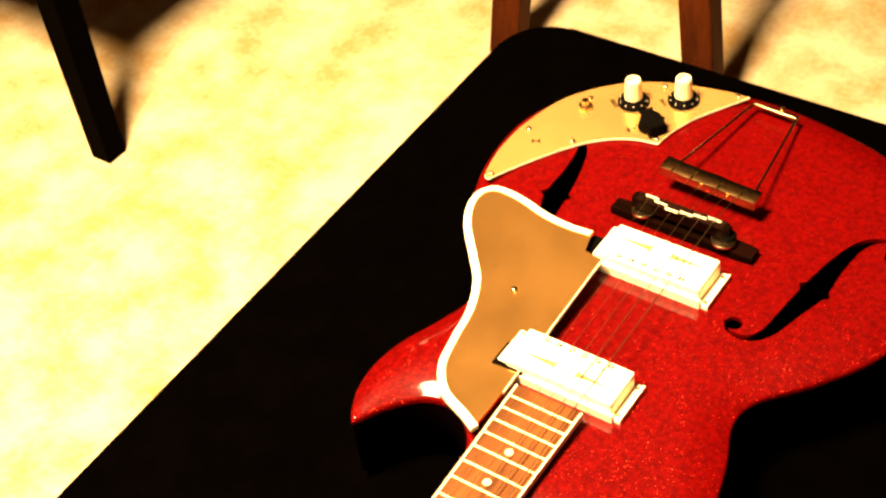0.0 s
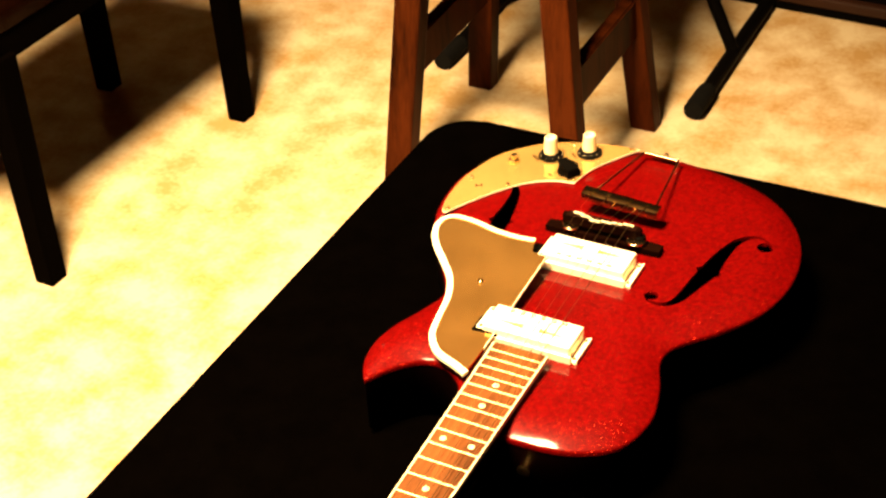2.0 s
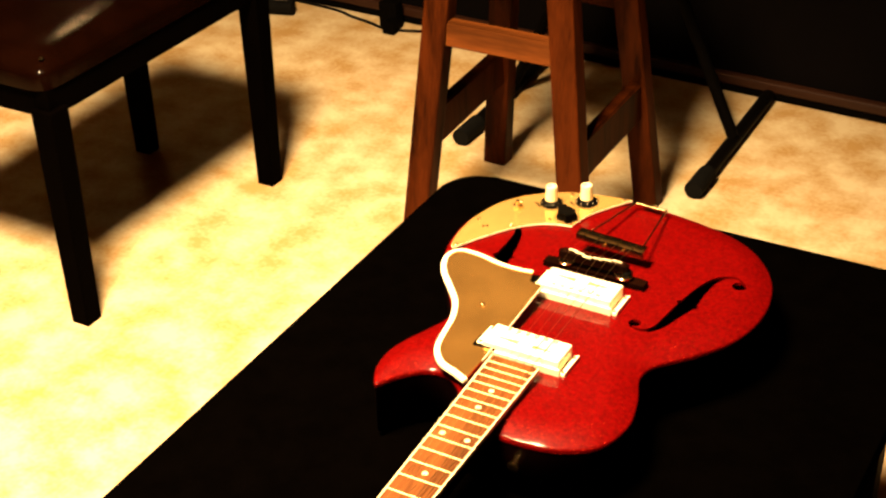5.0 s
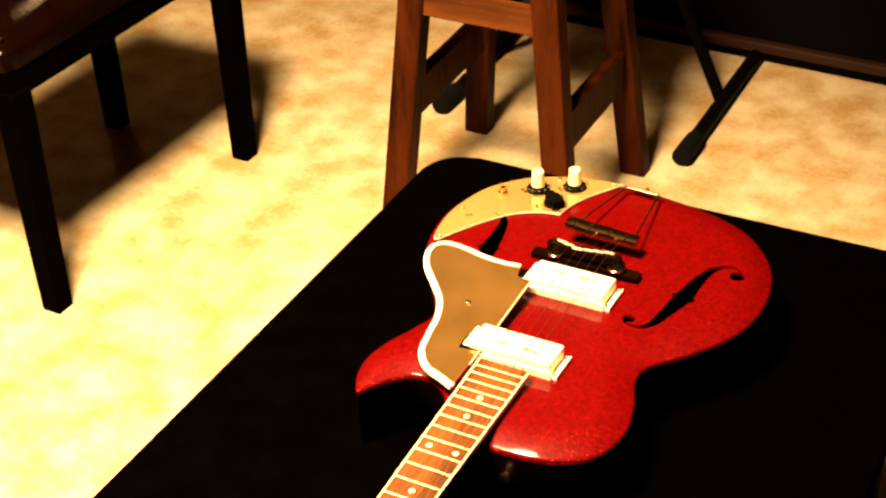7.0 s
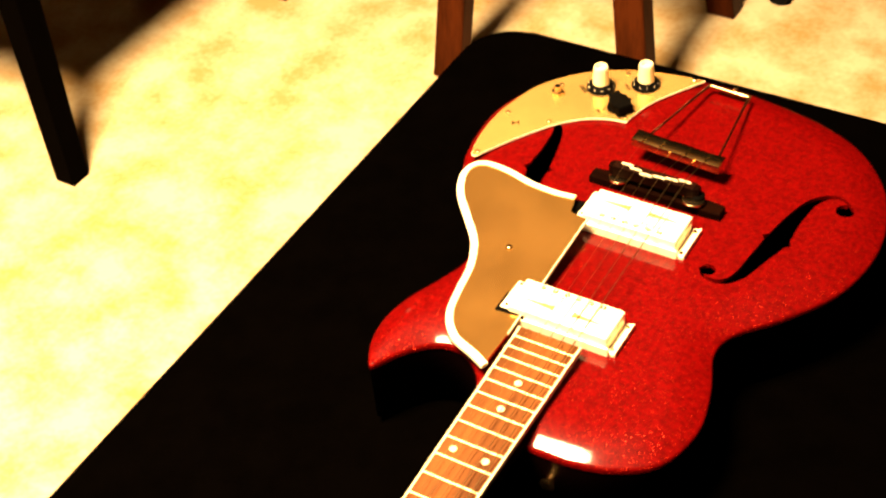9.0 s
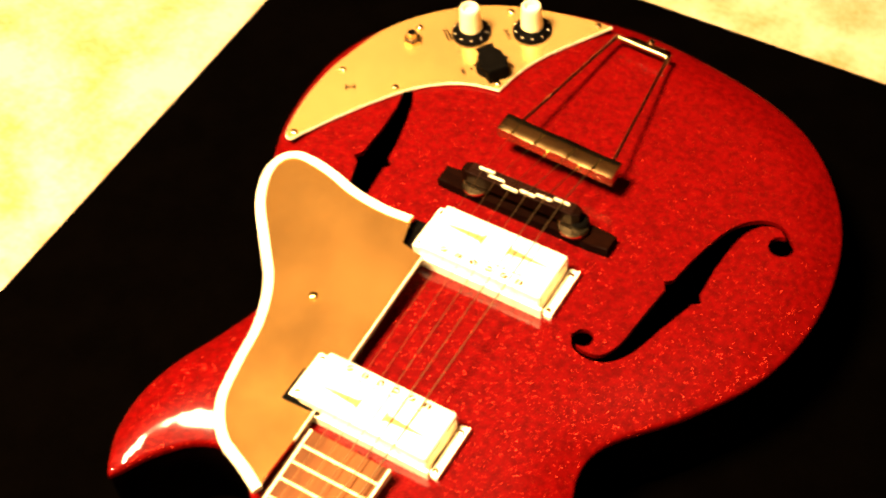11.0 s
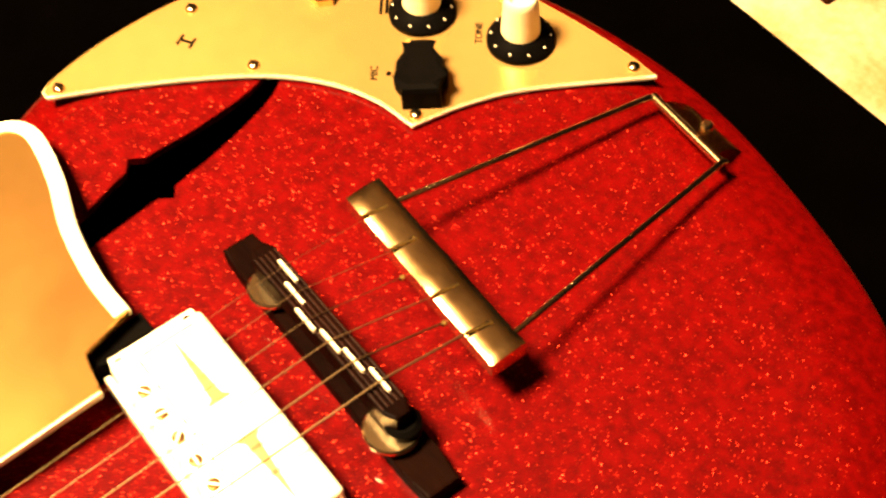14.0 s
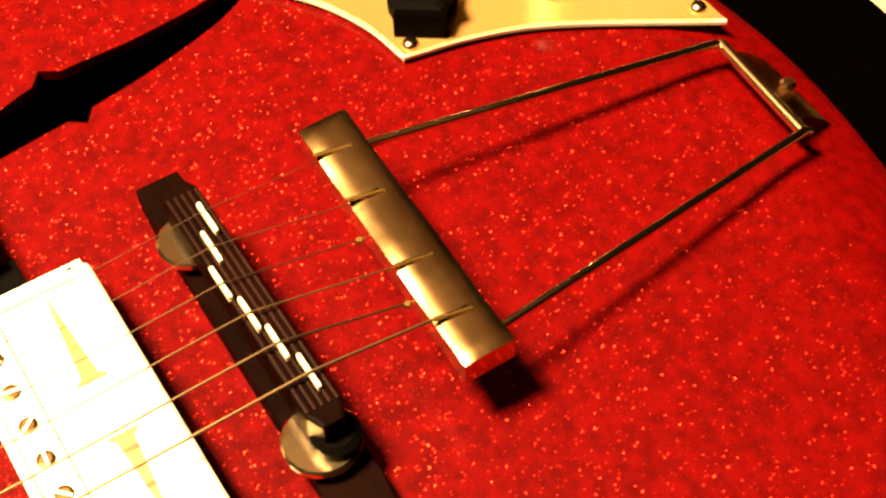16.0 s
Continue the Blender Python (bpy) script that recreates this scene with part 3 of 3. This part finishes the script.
# two pickups
def pickup(y0, y1, x0, x1, top, left, right, base_top, black, side, label):
    """A metal-covered pickup between y0 and y1; its mounting flanges reach from left to right; black is the extent of
    the dark bracket, which on the neck pickup stands for a shadow gap; side is -1 where the pole screws stand along y0
    and 1 where they stand along y1."""
    p = part("pickup", box(x0, x1, y0, y1, 0.5690, top, 0.0022, 3), M_COVER, guitar, label, smooth=40)
    # on the neck pickup this black plate paints the shadow gap round the flange
    part("bracket", box(black[0], black[1], black[2], black[3], 0.5690, base_top - 0.0015, 0.0005), M_BLACK, p, "black plate: mounting bracket at the bridge, shadow gap at the neck")
    part("flange", box(left, x0 - 0.0003, y0 + 0.0015, y1 - 0.001, 0.5690, base_top, 0.0008), M_COVER if left > black[0] + 0.002 else M_BLACK, p)
    part("flange", box(x1 + 0.0003, right, y0 - 0.001, y1 + 0.0015, 0.5690, 0.5745, 0.0012), M_COVER, p, "cream metal mounting flange")
    part("flange_lip", box(right - 0.0016, right, y0 - 0.0005, y1 + 0.001, 0.5743, 0.5763, 0.0005), M_COVER, p)
    part("surround", box(x0 - 0.002, x1 + 0.002, y0 - 0.0028, y0 - 0.0002, 0.5690, base_top - 0.004, 0.0006), M_COVER, p)
    cy = y0 if side < 0 else y1
    mid = (x0 + x1) / 2

    def at(d):
        return cy - side * d

    for i in range(6):
        x = mid + 0.0114 * (i - 2.5)
        part("pole_screw", lathe((x, at(0.0047), top - 0.0004), [(0.0026, 0), (0.0026, 0.0006), (0.0016, 0.0010)], 14), M_POLE, p, "dark slotted pole screw")
        bm = box(-0.0022, 0.0022, -0.0004, 0.0004, top + 0.0003, top + 0.0008)
        bmesh.ops.transform(bm, matrix=Matrix.Translation((x, at(0.0047), 0)) @ Matrix.Rotation(radians(35 + 47 * i), 4, "Z"), verts=bm.verts)
        part("slot", bm, M_COVER, p)
    part("groove_line", box(x0 + 0.004, x1 - 0.004, at(0.0098) - 0.00025, at(0.0098) + 0.00025, top - 0.0002, top + 0.0002), M_NICKEL, p)
    part("groove_line", box(x0 + 0.004, x0 + 0.0045, min(at(0.0102), at(0.033)), max(at(0.0102), at(0.033)), top - 0.0002, top + 0.0002), M_NICKEL, p)
    for base_x, tip_x in ((mid - 0.0095, mid - 0.0395), (mid + 0.0095, mid + 0.0395)):
        yc, d = at(0.0238), 0.0016 if tip_x > base_x else -0.0016
        part("emblem", slab(sorted_loop([(tip_x, yc - 0.0002), (base_x + d, yc - 0.0024), (base_x, yc - 0.0042), (base_x - d * 0.4, yc - 0.0042), (base_x - d * 0.4, yc + 0.0042), (base_x, yc + 0.0042), (base_x + d, yc + 0.0024), (tip_x, yc + 0.0002)]), top - 0.0002, top + 0.0002), M_EMBLEM, p, "engraved wedge emblem")
    for x, y, z in ((left + 0.0042, y0 + 0.0045, base_top), (left + 0.0042, y1 - 0.005, base_top), (x1 + (right - x1) * 0.5, y0 + 0.003, 0.5745), (x1 + (right - x1) * 0.5, y1 - 0.004, 0.5745)):
        part("screw", lathe((x, y, z), [(0.0022, 0), (0.0020, 0.0008), (0.0010, 0.0012)], 12), M_CHROME, p)
        part("slot", box(x - 0.0016, x + 0.0016, y - 0.0003, y + 0.0003, z + 0.0009, z + 0.0014), M_BLACK, p)
    return p


def sorted_loop(loop):
    """Counter-clockwise order."""
    area = sum(ax * by - bx * ay for (ax, ay), (bx, by) in zip(loop, loop[1:] + loop[:1]))
    return loop if area > 0 else loop[::-1]


pickup(-0.1730, -0.1360, -0.0460, 0.0475, 0.5890, -0.0540, 0.0555, 0.5835, (-0.0572, -0.030, -0.1755, -0.1332), 1, "neck pickup with a bright metal cover")
pickup(-0.0385, 0.0000, -0.0425, 0.0495, 0.5890, -0.0480, 0.0580, 0.5840, (-0.0590, -0.0482, -0.0440, -0.0165), -1, "bridge pickup with a bright metal cover")

# floating bridge
BY = 0.0298
base = [(-0.066, BY - 0.0065), (-0.052, BY - 0.0075), (0.052, BY - 0.0085), (0.066, BY - 0.0075), (0.066, BY + 0.0060), (0.052, BY + 0.0070), (-0.052, BY + 0.0080), (-0.066, BY + 0.0070)]
bridge = part("bridge", slab(base, 0.5700, 0.5790, 0.0012), M_ROSE, guitar, "dark rosewood floating bridge")
part("saddle_block", slab([(-0.047, BY - 0.003), (-0.043, BY - 0.0052), (0.038, BY - 0.0052), (0.043, BY - 0.003), (0.043, BY + 0.003), (0.038, BY + 0.0052), (-0.043, BY + 0.0052), (-0.047, BY + 0.003)], 0.5865, 0.5968, 0.0012), M_ROSE, bridge)
for x, r in ((-0.0370, 0.0095), (0.0382, 0.0106)):
    part("thumbwheel", lathe((x, BY - 0.0022, 0.5815), [(r - 0.0007, 0), (r, 0.0006), (r, 0.0022), (r - 0.0007, 0.0028)], 28), M_CHROME, bridge, "chrome adjusting wheel", smooth=40)
    part("post", lathe((x, BY - 0.0005, 0.5785), [(0.0022, 0), (0.0022, 0.0080)], 12), M_CHROME, bridge)
part("post_nut", lathe((0.0405, BY + 0.0010, 0.5843), [(0.0068, 0), (0.0068, 0.0030), (0.0052, 0.0048)], 20), M_BLACK, bridge, "black post nut", smooth=40)
STR_X = [-0.0320 + 0.0121 * i for i in range(6)]
TAIL_X = (-0.0310, -0.0130, -0.0040, 0.0120, 0.0210, 0.0315)
SADDLES = ((-0.0300, 0.0320), (-0.0205, 0.0285), (-0.0088, 0.0252), (0.0040, 0.0270), (0.0155, 0.0290), (0.0275, 0.0315))
for x, y in SADDLES:
    part("saddle", box(x - 0.0058, x + 0.0058, y - 0.0006, y + 0.0006, 0.5962, 0.5988, 0.0004), M_WHITE, bridge, "bright bone saddle")
for k in range(5):
    y = BY - 0.0042 + 0.0021 * k
    part("ridge", box(-0.0420, 0.0375, y - 0.0004, y + 0.0004, 0.5966, 0.5974, 0.0002), M_RIDGE, bridge, "narrow brown ridge")

# trapeze tailpiece
TILT = Matrix.Translation((0.0020, 0.0738, 0.5940)) @ Matrix.Rotation(radians(-0.8), 4, "Z") @ Matrix.Rotation(radians(2.5), 4, "Y") @ Matrix.Rotation(radians(2), 4, "X")


def crowned_bar(hx, hy, hz):
    """A bar with a hand-polished top: slightly crowned and uneven along its length."""
    bm = bmesh.new()
    nx, ny = 40, 6
    rows = []
    for i in range(nx + 1):
        x = -hx + 2 * hx * i / nx
        row = []
        for j in range(ny + 1):
            v = 2 * j / ny - 1
            edge = max(abs(v) ** 8, abs(x / hx) ** 60)
            wave = 0.00034 * math.sin(x * 150 + 0.9) + 0.00012 * math.sin(x * 290 + v)
            row.append(bm.verts.new((x, hy * v, hz + 0.0004 * (1 - v * v) + wave - 0.0006 * edge)))
        rows.append(row)
    for i in range(nx):
        for j in range(ny):
            bm.faces.new((rows[i][j], rows[i + 1][j], rows[i + 1][j + 1], rows[i][j + 1]))
    rim = [e for e in bm.edges if len(e.link_faces) == 1]
    low = [v for v in bmesh.ops.extrude_edge_only(bm, edges=rim)["geom"] if isinstance(v, bmesh.types.BMVert)]
    for v in low:
        v.co.z = -hz
    bmesh.ops.contextual_create(bm, geom=[e for e in bm.edges if len(e.link_faces) == 1])
    return bm


bm = crowned_bar(0.0445, 0.0075, 0.0045)
bmesh.ops.transform(bm, matrix=TILT, verts=bm.verts)
tail = part("tailpiece", bm, M_NICKEL, guitar, "worn nickel trapeze tailpiece", smooth=40)
for s, xa, xb in ((-1, -0.0345, -0.0190), (1, 0.0395, 0.0235)):
    part("rod", tube([(xa, 0.0790, 0.5925), (xb, 0.1990, 0.5805), (xb, 0.2010, 0.5790)], 0.0014, 10), M_CHROME, tail, smooth=40)
part("crossbar", tube([(-0.0195, 0.2015, 0.5790), (0.0235, 0.1990, 0.5790)], 0.0019, 10), M_CHROME, tail, smooth=40)
bm = bmesh.new()
q = []
for y, z, w in ((0.2015, 0.5790, 0.0170), (0.2075, 0.5765, 0.0160), (0.2150, 0.5700, 0.0150), (0.2225, 0.5610, 0.0140), (0.2275, 0.5450, 0.0130), (0.2290, 0.5000, 0.0120)):
    q.append([bm.verts.new((0.002 + sx * w, y - (0.0009 if sx > 0 else 0), z)) for sx in (-1, 1)])
for a, b in zip(q, q[1:]):
    bm.faces.new((a[0], a[1], b[1], b[0]))
bmesh.ops.solidify(bm, geom=bm.faces[:], thickness=0.0014)
part("hinge_plate", bm, M_NICKEL, tail, "nickel hinge plate bent over the rim", smooth=50)
part("end_pin", lathe((0.0050, 0.2085, 0.5755), [(0.0026, 0), (0.0026, 0.003), (0.0016, 0.0042)], 14), M_CHROME, tail)
for i in (0, 1, 3, 5):
    x = TAIL_X[i]
    z = 0.5986 - 0.0436 * (x - 0.002)
    part("string_slot", tube([(x, 0.0655, z + 0.0011), (x + 0.0016, 0.0765, z + 0.0001)], 0.0007, 8), M_BRASS, tail, "brass string end in its slot")
    part("slot", box(x + 0.0001, x + 0.0010, 0.0664, 0.0755, z - 0.0004, z + 0.0004), M_BLACK, tail)
for i in (2, 4):
    part("string_ball", lathe((TAIL_X[i], 0.0640, 0.5925), [(0.0009, 0), (0.0013, 0.0008), (0.0009, 0.0018)], 10), M_BRASS, tail, "brass string end")

# strings
for i, x in enumerate(STR_X):
    r = (0.00012, 0.00016, 0.00022, 0.00030, 0.00040, 0.00048)[i]
    xn = 0.002 + (i - 2.5) * 0.0070
    y_s = SADDLES[i][1]
    part("string", tube([(xn, -0.632, board_z(-0.63) + 0.0042), (x, y_s, 0.5991), (TAIL_X[i], 0.0662, 0.5985 if i in (0, 1, 3, 5) else 0.5935)], r, 6), M_STEEL, guitar)

# strap button on the rim beside the heel
part("strap_button", lathe((0.051, -0.2805, 0.530), [(0.0052, 0), (0.0038, 0.003), (0.0040, 0.005), (0.0066, 0.0075), (0.0068, 0.0092), (0.0050, 0.0108), (0.0020, 0.0114)], 20, axis="-y"), M_NICKEL, guitar, "bright metal strap button", smooth=40)


# ---- wooden stool behind the table ----
stool = thing("stool", (-0.552, 0.99, 0.0), "brown wooden stool with splayed square legs and worn rails", "stool")
FEET = {"fl": (-0.722, 0.802), "fr": (-0.364, 0.792), "bl": (-0.742, 1.194), "br": (-0.374, 1.165)}
HEADS = {"fl": (-0.655, 0.867), "fr": (-0.445, 0.867), "bl": (-0.662, 1.107), "br": (-0.442, 1.102)}
SEAT = 0.72


def leg_at(k, z):
    f, h = FEET[k], HEADS[k]
    s = z / SEAT
    return f[0] + (h[0] - f[0]) * s, f[1] + (h[1] - f[1]) * s


for k in FEET:
    part("leg", beam((*FEET[k], 0.0), (*HEADS[k], SEAT), 0.052, 0.050, 0.038, 0.040, 0.004), M_STOOL, stool)


def rail(a, b, z0, z1, thick):
    bm = bmesh.new()
    (xa, ya), (xb, yb) = leg_at(a, (z0 + z1) / 2), leg_at(b, (z0 + z1) / 2)
    d = Vector((xb - xa, yb - ya)).normalized()
    nrm = Vector((-d.y, d.x)) * thick / 2
    q = []
    for x, y in ((xa, ya), (xb, yb)):
        q.append([bm.verts.new((x + s * nrm.x, y + s * nrm.y, z)) for s, z in ((-1, z0), (1, z0), (1, z1), (-1, z1))])
    bm.faces.new(q[0])
    bm.faces.new(q[1][::-1])
    for i in range(4):
        j = (i + 1) % 4
        bm.faces.new((q[0][i], q[1][i], q[1][j], q[0][j]))
    bmesh.ops.bevel(bm, geom=bm.edges[:], offset=0.003, segments=2, affect="EDGES")
    return bm


part("rail", rail("fl", "fr", 0.431, 0.480, 0.026), M_RAIL, stool, "worn brown front rail")
part("rail", rail("bl", "br", 0.437, 0.487, 0.026), M_STOOL, stool)
part("rail", rail("fl", "bl", 0.212, 0.288, 0.026), M_STOOL, stool)
part("rail", rail("fr", "br", 0.205, 0.288, 0.026), M_STOOL, stool)
part("seat", slab(rounded_rect(-0.72, -0.385, 0.815, 1.155, 0.05), SEAT, SEAT + 0.04, 0.008), M_STOOL, stool)

# ---- black bench with a leather pad ----
bench = thing("bench", (-1.308, 0.595, 0.0), "black lacquered bench with a glossy brown leather pad", "bench")
for x in (-1.140, -1.477):
    for y in (0.295, 0.891):
        part("leg", beam((x, y, 0.0), (x + (0.004 if x > -1.3 else -0.004), y, 0.44), 0.040, 0.047, 0.038, 0.046, 0.004), M_BENCH, bench)
part("apron", box(-1.153, -1.123, 0.281, 0.916, 0.425, 0.478, 0.003), M_BENCH, bench)
part("apron", box(-1.493, -1.463, 0.281, 0.916, 0.425, 0.478, 0.003), M_BENCH, bench)
part("apron", box(-1.462, -1.154, 0.281, 0.311, 0.425, 0.478, 0.003), M_BENCH, bench)
part("apron", box(-1.462, -1.154, 0.886, 0.916, 0.425, 0.478, 0.003), M_BENCH, bench)


def pad(x0, x1, y0, y1, z0, z1, puff):
    bm = bmesh.new()
    n = 26
    cx, cy, hx, hy = (x0 + x1) / 2, (y0 + y1) / 2, (x1 - x0) / 2, (y1 - y0) / 2
    rows = []
    for i in range(n + 1):
        row = []
        for j in range(n + 1):
            u, v = math.sin((i / n - 0.5) * math.pi), math.sin((j / n - 0.5) * math.pi)
            e = (1 - abs(u) ** 6) * (1 - abs(v) ** 10)
            x = cx + u * (hx - 0.010 * abs(v) ** 30)
            y = cy + v * (hy - 0.010 * abs(u) ** 18)
            row.append(bm.verts.new((x, y, z1 + puff * max(e, 0.0) ** 0.5)))
        rows.append(row)
    for i in range(n):
        for j in range(n):
            bm.faces.new((rows[i][j], rows[i + 1][j], rows[i + 1][j + 1], rows[i][j + 1]))
    edges = [e for e in bm.edges if len(e.link_faces) == 1]
    for v in bmesh.ops.extrude_edge_only(bm, edges=edges)["geom"]:
        if isinstance(v, bmesh.types.BMVert):
            v.co.z = z0
    bmesh.ops.recalc_face_normals(bm, faces=bm.faces)
    return bm


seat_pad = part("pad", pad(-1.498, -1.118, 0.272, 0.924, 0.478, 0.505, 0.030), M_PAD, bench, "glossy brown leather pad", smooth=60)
# chrome dome added for the lamp's glint on the pad's rounded corner
part("corner_glint", lathe((-1.142, 0.303, 0.526), [(0.005, 0), (0.004, 0.003), (0.001, 0.004)], 12), M_CHROME, bench)

# ---- black keyboard stand between stool and wall ----
stand = thing("keyboard_stand", (-0.57, 1.50, 0.0), "black folding keyboard stand with rubber-capped feet", "stand")
for x, xa in ((-0.298, -0.306), (-0.850, -0.872)):
    part("foot_bar", tube([(x, 1.255, 0.019), (xa, 1.725, 0.019)], 0.0155, 14), M_STAND, stand, smooth=40)
    part("rubber_foot", tube([(x, 1.220, 0.0205), (x, 1.226, 0.0205), (x, 1.295, 0.0205), (x, 1.302, 0.020)], 0.020, 14), M_RUBBER, stand, "rubber end cap", smooth=40)
part("cross_leg", tube([(-0.302, 1.47, 0.03), (-0.72, 1.47, 0.96)], 0.013, 12), M_STAND, stand, smooth=40)
part("cross_leg", tube([(-0.861, 1.51, 0.03), (-0.43, 1.51, 0.96)], 0.013, 12), M_STAND, stand, smooth=40)
for x in (-0.72, -0.43):
    part("arm", tube([(x, 1.28, 0.975), (x, 1.72, 0.975)], 0.016, 12), M_STAND, stand, smooth=40)
part("pivot_bolt", tube([(-0.575, 1.44, 0.645), (-0.575, 1.54, 0.645)], 0.014, 12), M_CHROME, stand)

# ---- second stand foot, adapter and cable on the floor by the wall ----
foot = thing("stand_foot", (-1.92, 1.63, 0.0), "black metal stand foot with a rubber cap on the floor", "stand")
part("foot_bar", tube([(-1.675, 1.685, 0.019), (-2.25, 1.550, 0.019)], 0.0155, 14), M_STAND, foot, smooth=40)
part("rubber_foot", tube([(-1.625, 1.698, 0.0205), (-1.633, 1.696, 0.0205), (-1.695, 1.680, 0.0205)], 0.020, 14), M_RUBBER, foot, smooth=40)
adapter = thing("power_adapter", (-1.345, 1.73, 0.0), "small black power adapter on the floor by the wall", "adapter")
part("case", box(-1.367, -1.315, 1.720, 1.758, 0.0, 0.075, 0.004), M_BLACK, adapter)
part("plug", box(-1.341, -1.305, 1.690, 1.720, 0.0, 0.032, 0.004), M_BLACK, adapter)
cable = part("cable", tube(spline([(-2.4, 1.80, 0.004), (-1.95, 1.790, 0.004), (-1.575, 1.775, 0.004), (-1.47, 1.748, 0.004), (-1.405, 1.733, 0.004), (-1.35, 1.713, 0.006), (-1.295, 1.725, 0.004), (-1.20, 1.752, 0.004), (-1.0, 1.757, 0.004)], 6), 0.004, 8), M_RUBBER, None, smooth=60)
tagged(cable, "thin black cable lying along the foot of the wall", "cable")
